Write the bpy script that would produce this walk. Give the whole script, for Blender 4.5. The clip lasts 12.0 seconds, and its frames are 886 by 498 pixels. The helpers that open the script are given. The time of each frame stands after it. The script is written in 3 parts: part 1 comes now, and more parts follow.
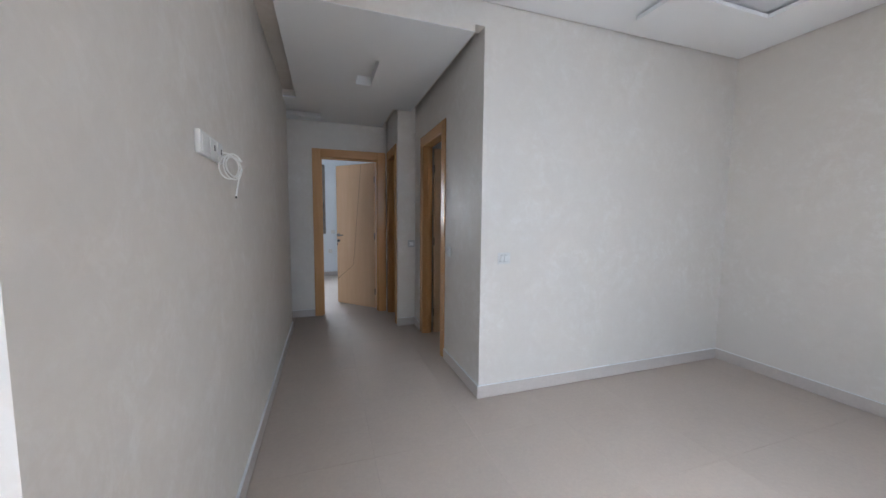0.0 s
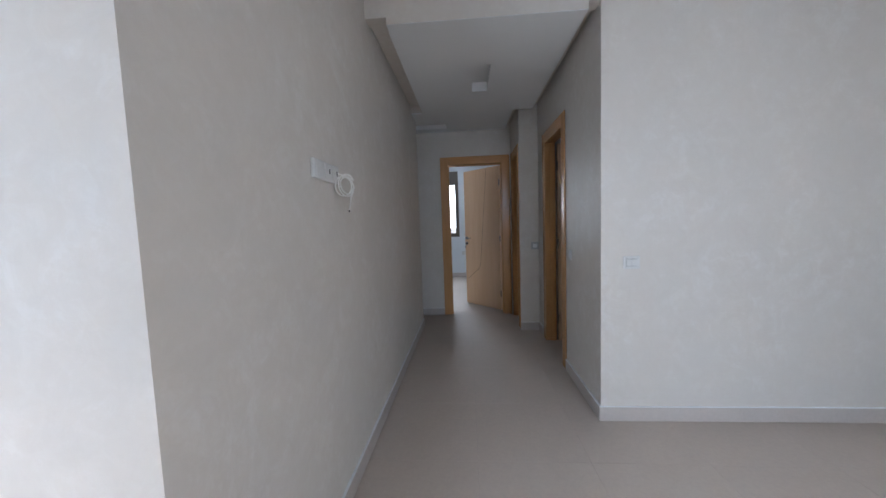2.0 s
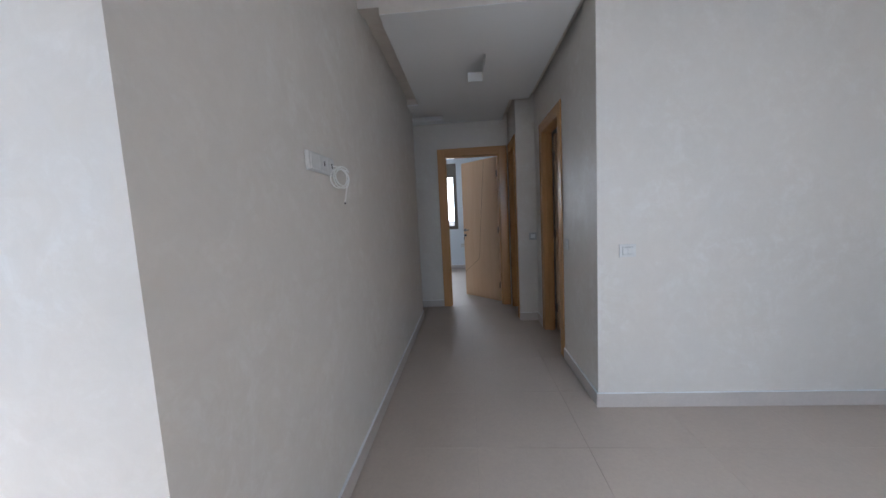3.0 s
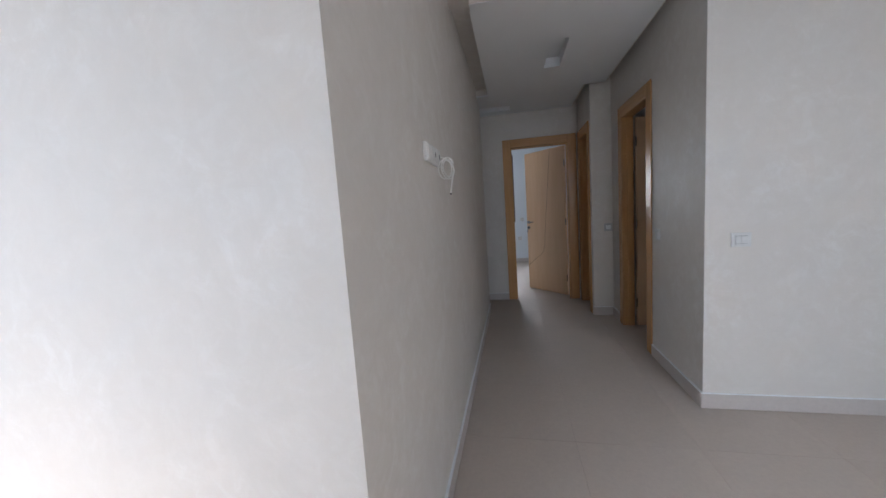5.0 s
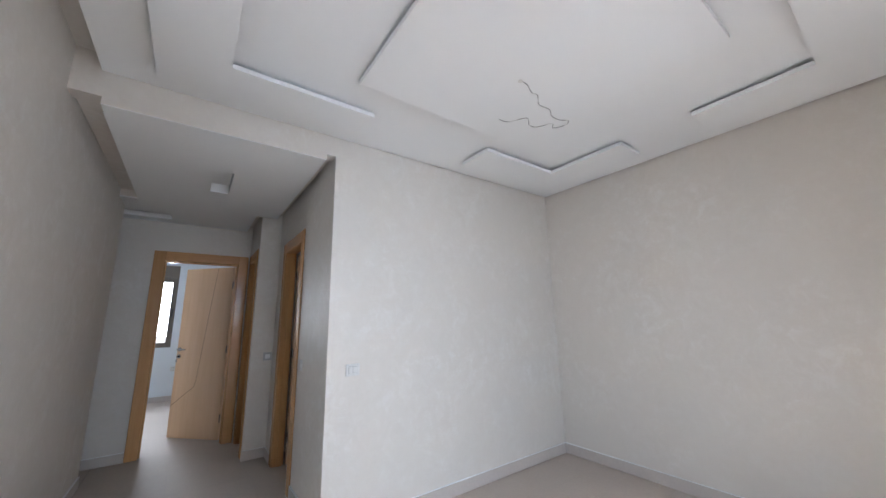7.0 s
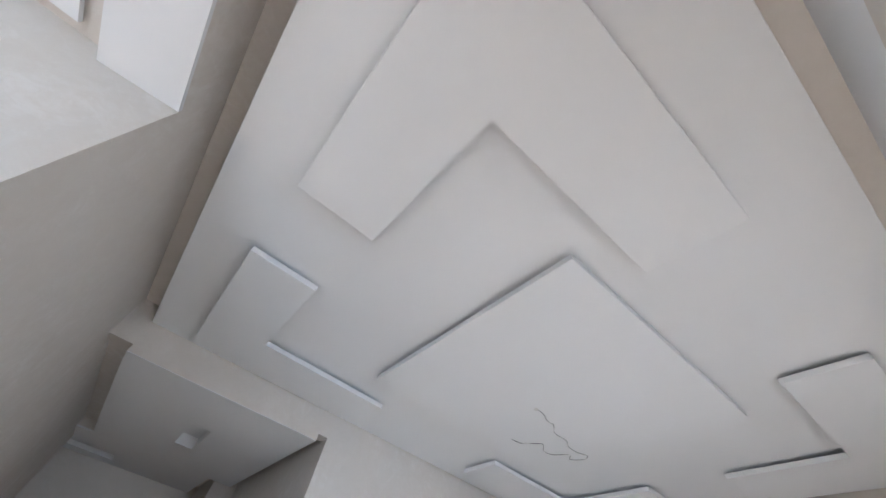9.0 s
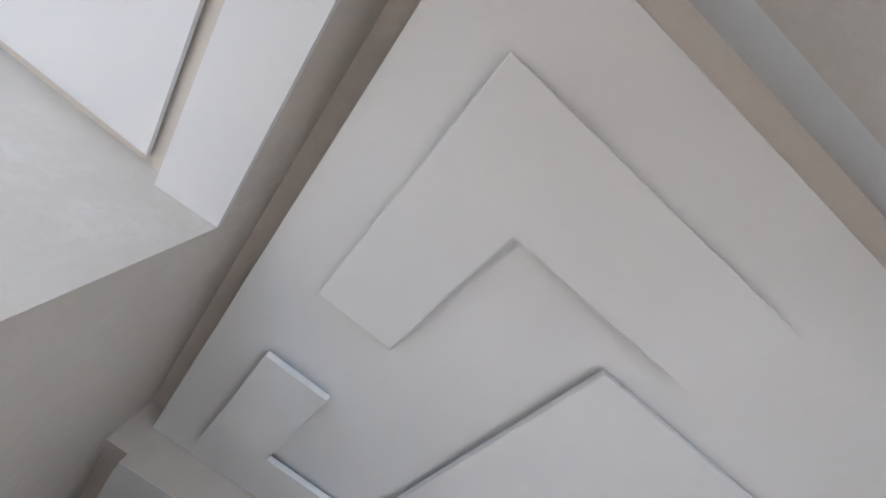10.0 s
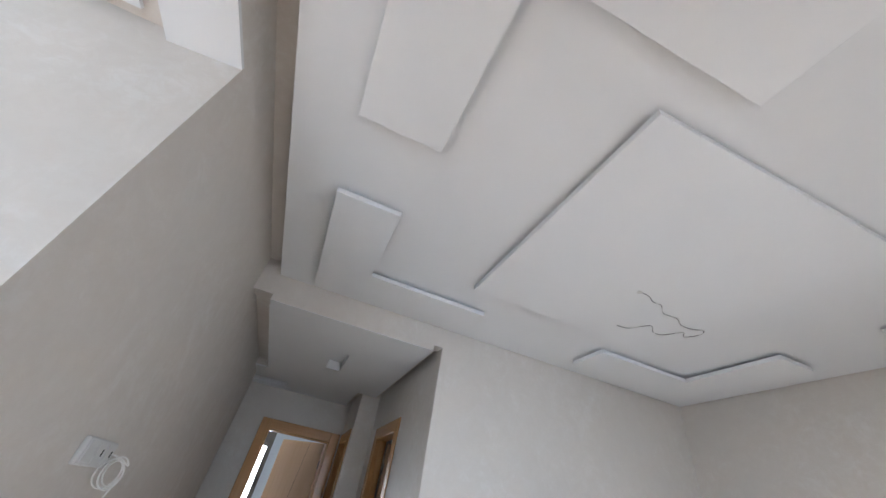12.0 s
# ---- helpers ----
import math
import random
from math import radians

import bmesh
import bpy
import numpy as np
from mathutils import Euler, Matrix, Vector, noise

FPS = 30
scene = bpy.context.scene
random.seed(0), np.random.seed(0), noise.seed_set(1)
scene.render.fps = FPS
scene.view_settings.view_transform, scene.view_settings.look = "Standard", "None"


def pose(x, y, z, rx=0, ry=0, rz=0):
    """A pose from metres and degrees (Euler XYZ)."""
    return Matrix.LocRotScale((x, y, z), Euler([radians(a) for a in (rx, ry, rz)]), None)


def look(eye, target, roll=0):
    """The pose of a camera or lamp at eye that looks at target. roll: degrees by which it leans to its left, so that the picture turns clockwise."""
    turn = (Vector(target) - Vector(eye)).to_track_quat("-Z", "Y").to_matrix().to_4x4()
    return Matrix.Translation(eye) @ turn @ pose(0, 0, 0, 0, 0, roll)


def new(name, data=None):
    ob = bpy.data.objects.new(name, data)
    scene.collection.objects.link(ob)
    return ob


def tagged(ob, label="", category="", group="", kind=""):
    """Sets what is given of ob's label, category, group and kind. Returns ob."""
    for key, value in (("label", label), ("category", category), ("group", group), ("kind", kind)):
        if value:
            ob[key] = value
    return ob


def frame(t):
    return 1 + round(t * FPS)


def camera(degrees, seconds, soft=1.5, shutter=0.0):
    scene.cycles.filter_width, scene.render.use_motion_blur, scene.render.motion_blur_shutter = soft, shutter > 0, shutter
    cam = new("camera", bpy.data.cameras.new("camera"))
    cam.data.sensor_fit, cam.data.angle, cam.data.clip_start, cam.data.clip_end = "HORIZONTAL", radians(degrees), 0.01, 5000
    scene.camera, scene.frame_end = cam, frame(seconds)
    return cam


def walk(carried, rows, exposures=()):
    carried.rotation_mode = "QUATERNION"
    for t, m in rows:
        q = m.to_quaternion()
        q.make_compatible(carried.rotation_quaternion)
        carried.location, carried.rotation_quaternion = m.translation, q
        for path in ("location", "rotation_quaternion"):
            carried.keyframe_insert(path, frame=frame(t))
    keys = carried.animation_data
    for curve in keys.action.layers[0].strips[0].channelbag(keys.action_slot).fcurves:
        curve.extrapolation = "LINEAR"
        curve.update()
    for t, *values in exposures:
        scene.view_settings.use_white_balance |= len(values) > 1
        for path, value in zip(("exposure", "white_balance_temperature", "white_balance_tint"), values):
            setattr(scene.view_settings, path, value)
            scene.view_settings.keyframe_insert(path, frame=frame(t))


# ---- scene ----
cam = camera(104.2, 12.0)
PATH = [
    (0, (0.006, 0.426, 1.298), (0.649, 2.312, 1.128), 0.5),
    (0.5, (0.136, 0.487, 1.315), (0.387, 2.47, 1.246), -2.9),
    (1, (0.203, 0.479, 1.326), (0.142, 2.475, 1.214), -0.9),
    (1.5, (0.218, 0.439, 1.333), (0.094, 2.433, 1.249), -1.3),
    (2, (0.218, 0.424, 1.313), (0.07, 2.412, 1.158), -2.0),
    (2.5, (0.227, 0.418, 1.307), (0.049, 2.403, 1.14), -2.8),
    (3, (0.235, 0.414, 1.301), (0.087, 2.399, 1.106), -2.9),
    (3.5, (0.2, 0.431, 1.304), (-0.145, 2.397, 1.173), -3.3),
    (3.7, (0.148, 0.433, 1.31), (-0.373, 2.361, 1.212), -4.4),
    (5.3, (-0.052, 0.363, 1.294), (-0.351, 2.326, 1.057), -3.2),
    (5.5, (-0.004, 0.354, 1.326), (0.004, 2.339, 1.082), -2.8),
    (6, (0.173, 0.231, 1.283), (0.996, 2.04, 1.063), -1.3),
    (6.5, (0.276, 0.159, 1.259), (1.534, 1.71, 1.141), -2.9),
    (7, (0.263, 0.2, 1.352), (1.413, 1.786, 1.755), -1.2),
    (7.5, (0.229, 0.177, 1.49), (1.282, 1.605, 2.412), 0.7),
    (7.7, (0.229, 0.182, 1.523), (1.24, 1.543, 2.584), 2.4),
    (9.3, (0.118, 0.144, 1.651), (0.634, 1.153, 3.299), 16.3),
    (9.5, (0.112, 0.139, 1.666), (0.542, 1.097, 3.368), 18.6),
    (10, (0.078, 0.124, 1.689), (0.324, 0.96, 3.49), 25.8),
    (10.5, (0.076, 0.128, 1.686), (0.329, 1.014, 3.462), 25.2),
    (11, (0.098, 0.142, 1.66), (0.462, 1.168, 3.338), 19.3),
    (11.5, (0.138, 0.171, 1.609), (0.601, 1.451, 3.074), 15.3),
    (12, (0.172, 0.203, 1.538), (0.619, 1.717, 2.766), 11.1),
]
EXPOSURES = [(0.0, 1.01, 5820, 10), (0.5, 1.06, 5820, 10), (1.0, 0.86, 5750, 10), (1.5, 0.74, 5720, 10), (3.5, 0.62, 5720, 10), (5.5, 0.55, 6100, 12), (6.0, 1.25, 6270, 11), (6.5, 1.08, 6020, 11),
             (7.5, 1.08, 5850, 10), (9.5, 0.70, 5790, 10), (10.5, 0.62, 5790, 10), (11.5, 0.65, 5920, 10), (12.0, 0.80, 5920, 10)]
walk(cam, [(t, look(eye, target, roll)) for t, eye, target, roll in PATH], EXPOSURES)

# ---- light ----
SUN_EL, SUN_AZ = 50.0, 12.0   # degrees; the sun stands behind the glazed doors, turned slightly to +x
world = bpy.data.worlds.new("world")
scene.world = world
world.use_nodes = True
wn = world.node_tree.nodes
sky = wn.new("ShaderNodeTexSky")
sky.sky_type = 'NISHITA'
sky.sun_disc = False
sky.sun_elevation = radians(SUN_EL)
sky.sun_rotation = radians(180.0 - SUN_AZ)
world.node_tree.links.new(sky.outputs[0], wn["Background"].inputs[0])
wn["Background"].inputs[1].default_value = 0.07

sun_data = bpy.data.lights.new("sun", 'SUN')
sun_data.energy = 5.0
sun_data.angle = radians(0.5)
sun_data.color = (1.0, 0.945, 0.88)
sun = new("sun", sun_data)
sx, sy = math.sin(radians(SUN_AZ)), -math.cos(radians(SUN_AZ))
ce, se = math.cos(radians(SUN_EL)), math.sin(radians(SUN_EL))
sun.matrix_world = look((sx * ce * 30, sy * ce * 30, se * 30), (0, 0, 0))


def window_light(name, x, y, z, w, h, turn, power, color):
    """Unseen area lamp added outside a window for skylight; turn: heading of its rays."""
    d = bpy.data.lights.new(name, 'AREA')
    d.shape, d.size, d.size_y, d.energy, d.color = 'RECTANGLE', w, h, power, color
    ob = new(name, d)
    ob.matrix_world = look((x, y, z), (x + turn[0], y + turn[1], z + turn[2]))
    return ob


SKY_BLUE = (0.71, 0.85, 1.0)
window_light("skylight_room", 1.55, -1.10, 2.00, 1.6, 1.2, (0, 1, -0.6), 24, SKY_BLUE)
window_light("skylight_annex", -1.75, -0.93, 1.30, 2.0, 2.1, (0, 1, -0.5), 21.5, SKY_BLUE)
window_light("skylight_bedroom", -0.6, 9.12, 1.75, 1.2, 1.2, (0, -1, 0.1), 36, (0.93, 0.97, 1.0))


# ---- materials ----


def mat(name, rough=0.5, metal=0.0, spec=0.5):
    m = bpy.data.materials.new(name)
    m.use_nodes = True
    b = m.node_tree.nodes["Principled BSDF"]
    b.inputs["Roughness"].default_value = rough
    b.inputs["Metallic"].default_value = metal
    b.inputs["Specular IOR Level"].default_value = spec
    return m, m.node_tree.nodes, m.node_tree.links, b


def coords(n, l, scale=(1, 1, 1)):
    tc = n.new("ShaderNodeTexCoord")
    mp = n.new("ShaderNodeMapping")
    mp.inputs["Scale"].default_value = scale
    l.new(tc.outputs["Object"], mp.inputs["Vector"])
    return mp.outputs[0]


def noise_tex(n, l, vec, scale, detail=4.0, rough=0.55, distort=0.0):
    t = n.new("ShaderNodeTexNoise")
    t.inputs["Scale"].default_value = scale
    t.inputs["Detail"].default_value = detail
    t.inputs["Roughness"].default_value = rough
    t.inputs["Distortion"].default_value = distort
    l.new(vec, t.inputs["Vector"])
    return t.outputs["Fac"]


def ramp(n, l, fac, stops):
    r = n.new("ShaderNodeValToRGB")
    e = r.color_ramp.elements
    while len(e) < len(stops):
        e.new(0.5)
    for k, (p, c) in zip(e, stops):
        k.position, k.color = p, (*c, 1)
    l.new(fac, r.inputs[0])
    return r.outputs[0]


def mix(n, l, a, b, fac, kind='MIX'):
    m = n.new("ShaderNodeMix")
    m.data_type, m.blend_type = 'RGBA', kind
    if isinstance(fac, float):
        m.inputs[0].default_value = fac
    else:
        l.new(fac, m.inputs[0])
    l.new(a, m.inputs[6])
    l.new(b, m.inputs[7])
    return m.outputs[2]


def span(n, l, fac, lo, hi):
    r = n.new("ShaderNodeMapRange")
    r.inputs["From Min"].default_value, r.inputs["From Max"].default_value = 0.25, 0.75
    r.inputs["To Min"].default_value, r.inputs["To Max"].default_value = lo, hi
    l.new(fac, r.inputs["Value"])
    return r.outputs[0]


def bump(n, l, b, height, strength, dist=0.002):
    u = n.new("ShaderNodeBump")
    u.inputs["Strength"].default_value = strength
    u.inputs["Distance"].default_value = dist
    l.new(height, u.inputs["Height"])
    l.new(u.outputs[0], b.inputs["Normal"])


def wall_paint():
    """Beige decorative wall paint, trowelled on in small overlapping patches with a pearl sheen."""
    m, n, l, b = mat("beige_pearl_wall_paint", 0.5, 0.0, 0.5)
    v = coords(n, l)
    cloud = noise_tex(n, l, v, 1.5, 5, 0.6, 0.5)
    dab = noise_tex(n, l, v, 5.5, 9, 0.66, 1.1)
    fleck = noise_tex(n, l, v, 17.0, 7, 0.7, 0.9)
    fine = noise_tex(n, l, v, 75.0, 3, 0.6)
    dabs = ramp(n, l, dab, [(0.44, (0, 0, 0)), (0.50, (0.55, 0.55, 0.55)), (0.53, (0.35, 0.35, 0.35)), (0.60, (1, 1, 1))])
    flecks = ramp(n, l, fleck, [(0.45, (0, 0, 0)), (0.58, (1, 1, 1))])
    area = ramp(n, l, cloud, [(0.34, (0.25, 0.25, 0.25)), (0.62, (1, 1, 1))])
    pearl = mix(n, l, mix(n, l, dabs, flecks, 0.4), area, 1.0, 'MULTIPLY')
    bw = n.new("ShaderNodeRGBToBW")
    l.new(pearl, bw.inputs[0])
    sheen = bw.outputs[0]
    # gloss is partly painted in: pearly dabs get a lighter, cooler base colour
    l.new(ramp(n, l, sheen, [(0.0, (0.682, 0.634, 0.578)), (0.4, (0.70, 0.654, 0.60)), (1.0, (0.743, 0.706, 0.662))]), b.inputs["Base Color"])
    for name, lo, hi in (("Roughness", 0.55, 0.42), ("Metallic", 0.0, 0.10), ("Specular IOR Level", 0.45, 0.75)):
        r = n.new("ShaderNodeMapRange")
        r.inputs["To Min"].default_value, r.inputs["To Max"].default_value = lo, hi
        l.new(sheen, r.inputs["Value"])
        l.new(r.outputs[0], b.inputs[name])
    add = n.new("ShaderNodeMath")
    add.operation = 'MULTIPLY_ADD'
    add.inputs[1].default_value = 0.35
    l.new(fine, add.inputs[0])
    l.new(sheen, add.inputs[2])
    bump(n, l, b, add.outputs[0], 0.16, 0.0012)
    return m


def plain_paint(name, colour, rough=0.6, vary=0.04):
    """Rolled matt paint with a faint unevenness."""
    m, n, l, b = mat(name, rough, 0.0, 0.35)
    v = coords(n, l)
    a = noise_tex(n, l, v, 1.1, 3)
    f = noise_tex(n, l, v, 120.0, 2)
    lo = tuple(c * (1 - vary) for c in colour)
    hi = tuple(min(1, c * (1 + vary)) for c in colour)
    l.new(ramp(n, l, a, [(0.3, lo), (0.7, hi)]), b.inputs["Base Color"])
    l.new(span(n, l, f, rough - 0.05, rough + 0.05), b.inputs["Roughness"])
    bump(n, l, b, f, 0.08, 0.001)
    return m


def tile_mat(name, colour, rough):
    """Matt beige porcelain, a little different from piece to piece, with dusty smears."""
    m, n, l, b = mat(name, rough, 0.0, 0.3)
    v = coords(n, l)
    info = n.new("ShaderNodeObjectInfo")
    sh = n.new("ShaderNodeVectorMath")
    sh.operation = 'ADD'
    off = n.new("ShaderNodeVectorMath")
    off.operation = 'SCALE'
    off.inputs[0].default_value = (17.0, 9.0, 5.0)
    l.new(info.outputs["Random"], off.inputs["Scale"])
    l.new(v, sh.inputs[0])
    l.new(off.outputs[0], sh.inputs[1])
    cloud = noise_tex(n, l, sh.outputs[0], 3.0, 5, 0.6, 0.4)
    grain = noise_tex(n, l, sh.outputs[0], 45.0, 4, 0.7)
    c1 = ramp(n, l, cloud, [(0.3, tuple(c * 0.93 for c in colour)), (0.7, tuple(c * 1.06 for c in colour))])
    c2 = ramp(n, l, grain, [(0.3, tuple(c * 0.92 for c in colour)), (0.7, tuple(c * 1.07 for c in colour))])
    c3 = ramp(n, l, info.outputs["Random"], [(0.0, (0.975, 0.975, 0.975)), (1.0, (1, 1, 1))])
    l.new(mix(n, l, mix(n, l, c1, c2, 0.5), c3, 1.0, 'MULTIPLY'), b.inputs["Base Color"])
    l.new(span(n, l, cloud, rough - 0.06, rough + 0.08), b.inputs["Roughness"])
    bump(n, l, b, grain, 0.12, 0.001)
    return m


def wood_mat(name, dark, light, rough, along=2):
    """Varnished wood with grain along one axis."""
    m, n, l, b = mat(name, rough, 0.0, 0.5)
    sc = [14.0, 14.0, 14.0]
    sc[along] = 0.9
    v = coords(n, l, tuple(sc))
    g = noise_tex(n, l, v, 1.0, 6, 0.65, 0.8)
    sc2 = [90.0, 90.0, 90.0]
    sc2[along] = 3.0
    f = noise_tex(n, l, coords(n, l, tuple(sc2)), 1.0, 3, 0.6)
    c1 = ramp(n, l, g, [(0.3, dark), (0.7, light)])
    c2 = ramp(n, l, f, [(0.3, dark), (0.7, light)])
    l.new(mix(n, l, c1, c2, 0.35), b.inputs["Base Color"])
    l.new(span(n, l, g, rough - 0.04, rough + 0.06), b.inputs["Roughness"])
    bump(n, l, b, f, 0.05, 0.0006)
    return m


def simple(name, colour, rough, metal=0.0):
    m, n, l, b = mat(name, rough, metal)
    v = coords(n, l)
    f = noise_tex(n, l, v, 35.0, 3)
    l.new(ramp(n, l, f, [(0.3, tuple(c * 0.95 for c in colour)), (0.7, tuple(min(1, c * 1.04) for c in colour))]), b.inputs["Base Color"])
    l.new(span(n, l, f, max(0.02, rough - 0.04), rough + 0.04), b.inputs["Roughness"])
    return m


PAINT = wall_paint()
WHITE = plain_paint("white_ceiling_paint", (0.808, 0.815, 0.821), 0.7, 0.015)
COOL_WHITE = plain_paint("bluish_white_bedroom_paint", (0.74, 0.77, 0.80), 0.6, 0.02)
TILE = tile_mat("beige_porcelain_tile", (0.505, 0.432, 0.372), 0.58)
PLINTH = tile_mat("grey_beige_skirting_tile", (0.57, 0.51, 0.47), 0.42)
GROUT = simple("grey_beige_grout", (0.43, 0.375, 0.33), 0.85)
WOOD = wood_mat("varnished_beech_casing", (0.53, 0.275, 0.105), (0.65, 0.365, 0.16), 0.2)
WOOD_X = wood_mat("varnished_beech_lintel", (0.53, 0.275, 0.105), (0.65, 0.365, 0.16), 0.2, 0)
WOOD_Y = wood_mat("varnished_beech_lintel_side", (0.53, 0.275, 0.105), (0.65, 0.365, 0.16), 0.2, 1)
LEAF = wood_mat("pale_beech_veneer", (0.58, 0.365, 0.205), (0.66, 0.44, 0.265), 0.32)
DARK_BROWN = simple("groove_shade_and_crumb", (0.16, 0.09, 0.05), 0.5)
METAL = simple("brushed_steel", (0.33, 0.325, 0.32), 0.24, 1.0)
PLASTIC = simple("white_switch_plastic", (0.68, 0.67, 0.65), 0.35)
PLASTIC_GREY = simple("silver_grey_plastic", (0.50, 0.50, 0.50), 0.35)
GAP_GREY = simple("rocker_gap_shade", (0.2, 0.2, 0.2), 0.5)
BLACK = simple("black_rubber", (0.02, 0.02, 0.02), 0.5)
CABLE = simple("white_cable_sheath", (0.82, 0.81, 0.78), 0.4)
COPPER_WIRE = simple("dark_wire", (0.05, 0.045, 0.06), 0.45)
ALU = simple("brown_anodised_frame", (0.16, 0.135, 0.11), 0.4, 0.3)
GROUND = simple("unseen_bounce_ground", (0.60, 0.58, 0.555), 0.9)

GLASS = bpy.data.materials.new("clear_window_glass")
GLASS.use_nodes = True
gb = GLASS.node_tree.nodes["Principled BSDF"]
gb.inputs["Roughness"].default_value = 0.01
gb.inputs["Transmission Weight"].default_value = 1.0
gb.inputs["IOR"].default_value = 1.45

# ---- building helpers ----


def box_into(bm, x0, x1, y0, y1, z0, z1, bevel=0.0, seg=2):
    r = bmesh.ops.create_cube(bm, size=1.0)
    vs = r["verts"]
    for v in vs:
        v.co = Vector(((x0 + x1) / 2 + v.co.x * (x1 - x0), (y0 + y1) / 2 + v.co.y * (y1 - y0), (z0 + z1) / 2 + v.co.z * (z1 - z0)))
    if bevel > 0:
        es = list({e for v in vs for e in v.link_edges})
        bmesh.ops.bevel(bm, geom=es, offset=bevel, segments=seg, affect='EDGES', profile=0.5)


def mesh_of(name, bm, material, smooth=False):
    me = bpy.data.meshes.new(name)
    bmesh.ops.recalc_face_normals(bm, faces=bm.faces)
    if smooth:
        for f in bm.faces:
            f.smooth = True
    bm.to_mesh(me)
    bm.free()
    me.materials.append(material)
    return me


def part(name, bm, material, parent=None, label="", smooth=False):
    ob = new(name, mesh_of(name, bm, material, smooth))
    if parent is not None:
        ob.parent = parent
    if label:
        ob["label"] = label
    return ob


def boxes(*dims, bevel=0.0):
    bm = bmesh.new()
    for d in dims:
        box_into(bm, *d, bevel=bevel)
    return bm


def setting(name, dims, material, label, category, bevel=0.0):
    return tagged(part(name, boxes(*dims, bevel=bevel), material), label, category, kind="structure")


def anchor(name, place, label, category, group="", kind=""):
    e = new(name)
    e.location = place
    e.empty_display_size = 0.1
    return tagged(e, label, category, group, kind)


def tube(path_points, radius, sides=10):
    """A round cable through the points, with closed ends."""
    bm = bmesh.new()
    pts = [Vector(p) for p in path_points]
    rings = []
    up = Vector((0.13, 0.31, 0.94)).normalized()
    for i, p in enumerate(pts):
        d = (pts[min(i + 1, len(pts) - 1)] - pts[max(i - 1, 0)]).normalized()
        a = d.cross(up).normalized()
        b = d.cross(a).normalized()
        rings.append([bm.verts.new(p + radius * (math.cos(2 * math.pi * k / sides) * a + math.sin(2 * math.pi * k / sides) * b)) for k in range(sides)])
    for r, s in zip(rings, rings[1:]):
        for k in range(sides):
            bm.faces.new((r[k], r[(k + 1) % sides], s[(k + 1) % sides], s[k]))
    bm.faces.new(rings[0])
    bm.faces.new(rings[-1])
    return bm


def smooth_path(ctrl, n=10):
    """Catmull-Rom through the control points."""
    c = [Vector(p) for p in ctrl]
    out = []
    for i in range(len(c) - 1):
        p0, p1, p2, p3 = c[max(i - 1, 0)], c[i], c[i + 1], c[min(i + 2, len(c) - 1)]
        for k in range(n):
            t = k / n
            out.append(0.5 * (2 * p1 + (p2 - p0) * t + (2 * p0 - 5 * p1 + 4 * p2 - p3) * t * t + (3 * p1 - p0 - 3 * p2 + p3) * t ** 3))
    out.append(c[-1])
    return out


# ---- plan ----
XL, XC, YF, XR, YB = -0.383, 1.04, 2.63, 3.53, -0.295
YA = 1.012           # face of the annex wall, where the corridor wall begins
YL = 4.73            # end of the corridor's long wall
XP, YP = 0.827, 4.51  # pier by the third door
YE = 5.25            # corridor's end wall
YW = 8.65            # bedroom's window wall
ZC, ZK, ZS = 2.735, 2.54, 3.02  # room ceiling, corridor ceiling, slab
ZBEAM = 2.60
KR = XC - 0.07      # edge of the corridor ceiling
ZCOVE = 2.84         # top of the shadow gaps round the room ceiling
PAN = 0.054
XA, XO = -3.6, 3.80  # outer west wall, east outer face
HEAD = 2.20          # head of the glazed doors

# ---- walls ----
setting("wall_west", [(XL - 0.15, XL, YA, YL, 0, ZS)], PAINT, "long beige pearl-painted corridor wall", "wall")
setting("wall_annex", [(XA, XL - 0.15, YA, YA + 0.15, 0, ZS)], PAINT, "bright beige pearl-painted wall facing the windows", "wall")
setting("wall_niche", [(-1.6, XL - 0.15, YL - 0.15, YL, 0, ZS), (-1.75, -1.6, YL - 0.15, YE, 0, ZS)], PAINT, "beige painted wall at the corridor's far recess", "wall")
D1A, D1B, DTOP = -0.035, 0.695, 2.09
setting("wall_end", [(-1.75, D1A - 0.025, YE, YE + 0.16, 0, ZS), (D1B + 0.025, 2.75, YE, YE + 0.16, 0, ZS), (D1A - 0.025, D1B + 0.025, YE, YE + 0.16, DTOP + 0.025, ZS)],
        PAINT, "beige painted wall at the corridor's end with a doorway", "wall")
D3A, D3B = 4.675, 5.14
setting("wall_pier", [(XP, XP + 0.12, YP, D3A - 0.025, 0, ZS), (XP, XP + 0.12, D3B + 0.025, YE, 0, ZS), (XP, XP + 0.12, D3A - 0.025, D3B + 0.025, DTOP + 0.025, ZS),
                      (XP + 0.12, 2.75, YP, YP + 0.12, 0, ZS)], PAINT, "beige painted pier with a narrow doorway in its side", "wall")
D2A, D2B = 3.50, 4.14
setting("wall_corridor_east", [(XC, XC + 0.10, YF + 0.15, D2A - 0.025, 0, ZS), (XC, XC + 0.10, D2B + 0.025, YP, 0, ZS), (XC, XC + 0.10, D2A - 0.025, D2B + 0.025, DTOP + 0.025, ZS)],
        PAINT, "beige painted corridor wall with a doorway", "wall")
setting("wall_north", [(XC, XR, YF, YF + 0.15, 0, ZS)], PAINT, "beige pearl-painted wall with a switch", "wall")
setting("wall_east", [(XR, XO, -0.495, YP + 0.12, 0, ZS)], PAINT, "plain beige pearl-painted wall", "wall")
WA, WB = 0.80, 2.29       # glazed door of the room
VA, VB = -2.75, -0.75     # glazed door of the annex
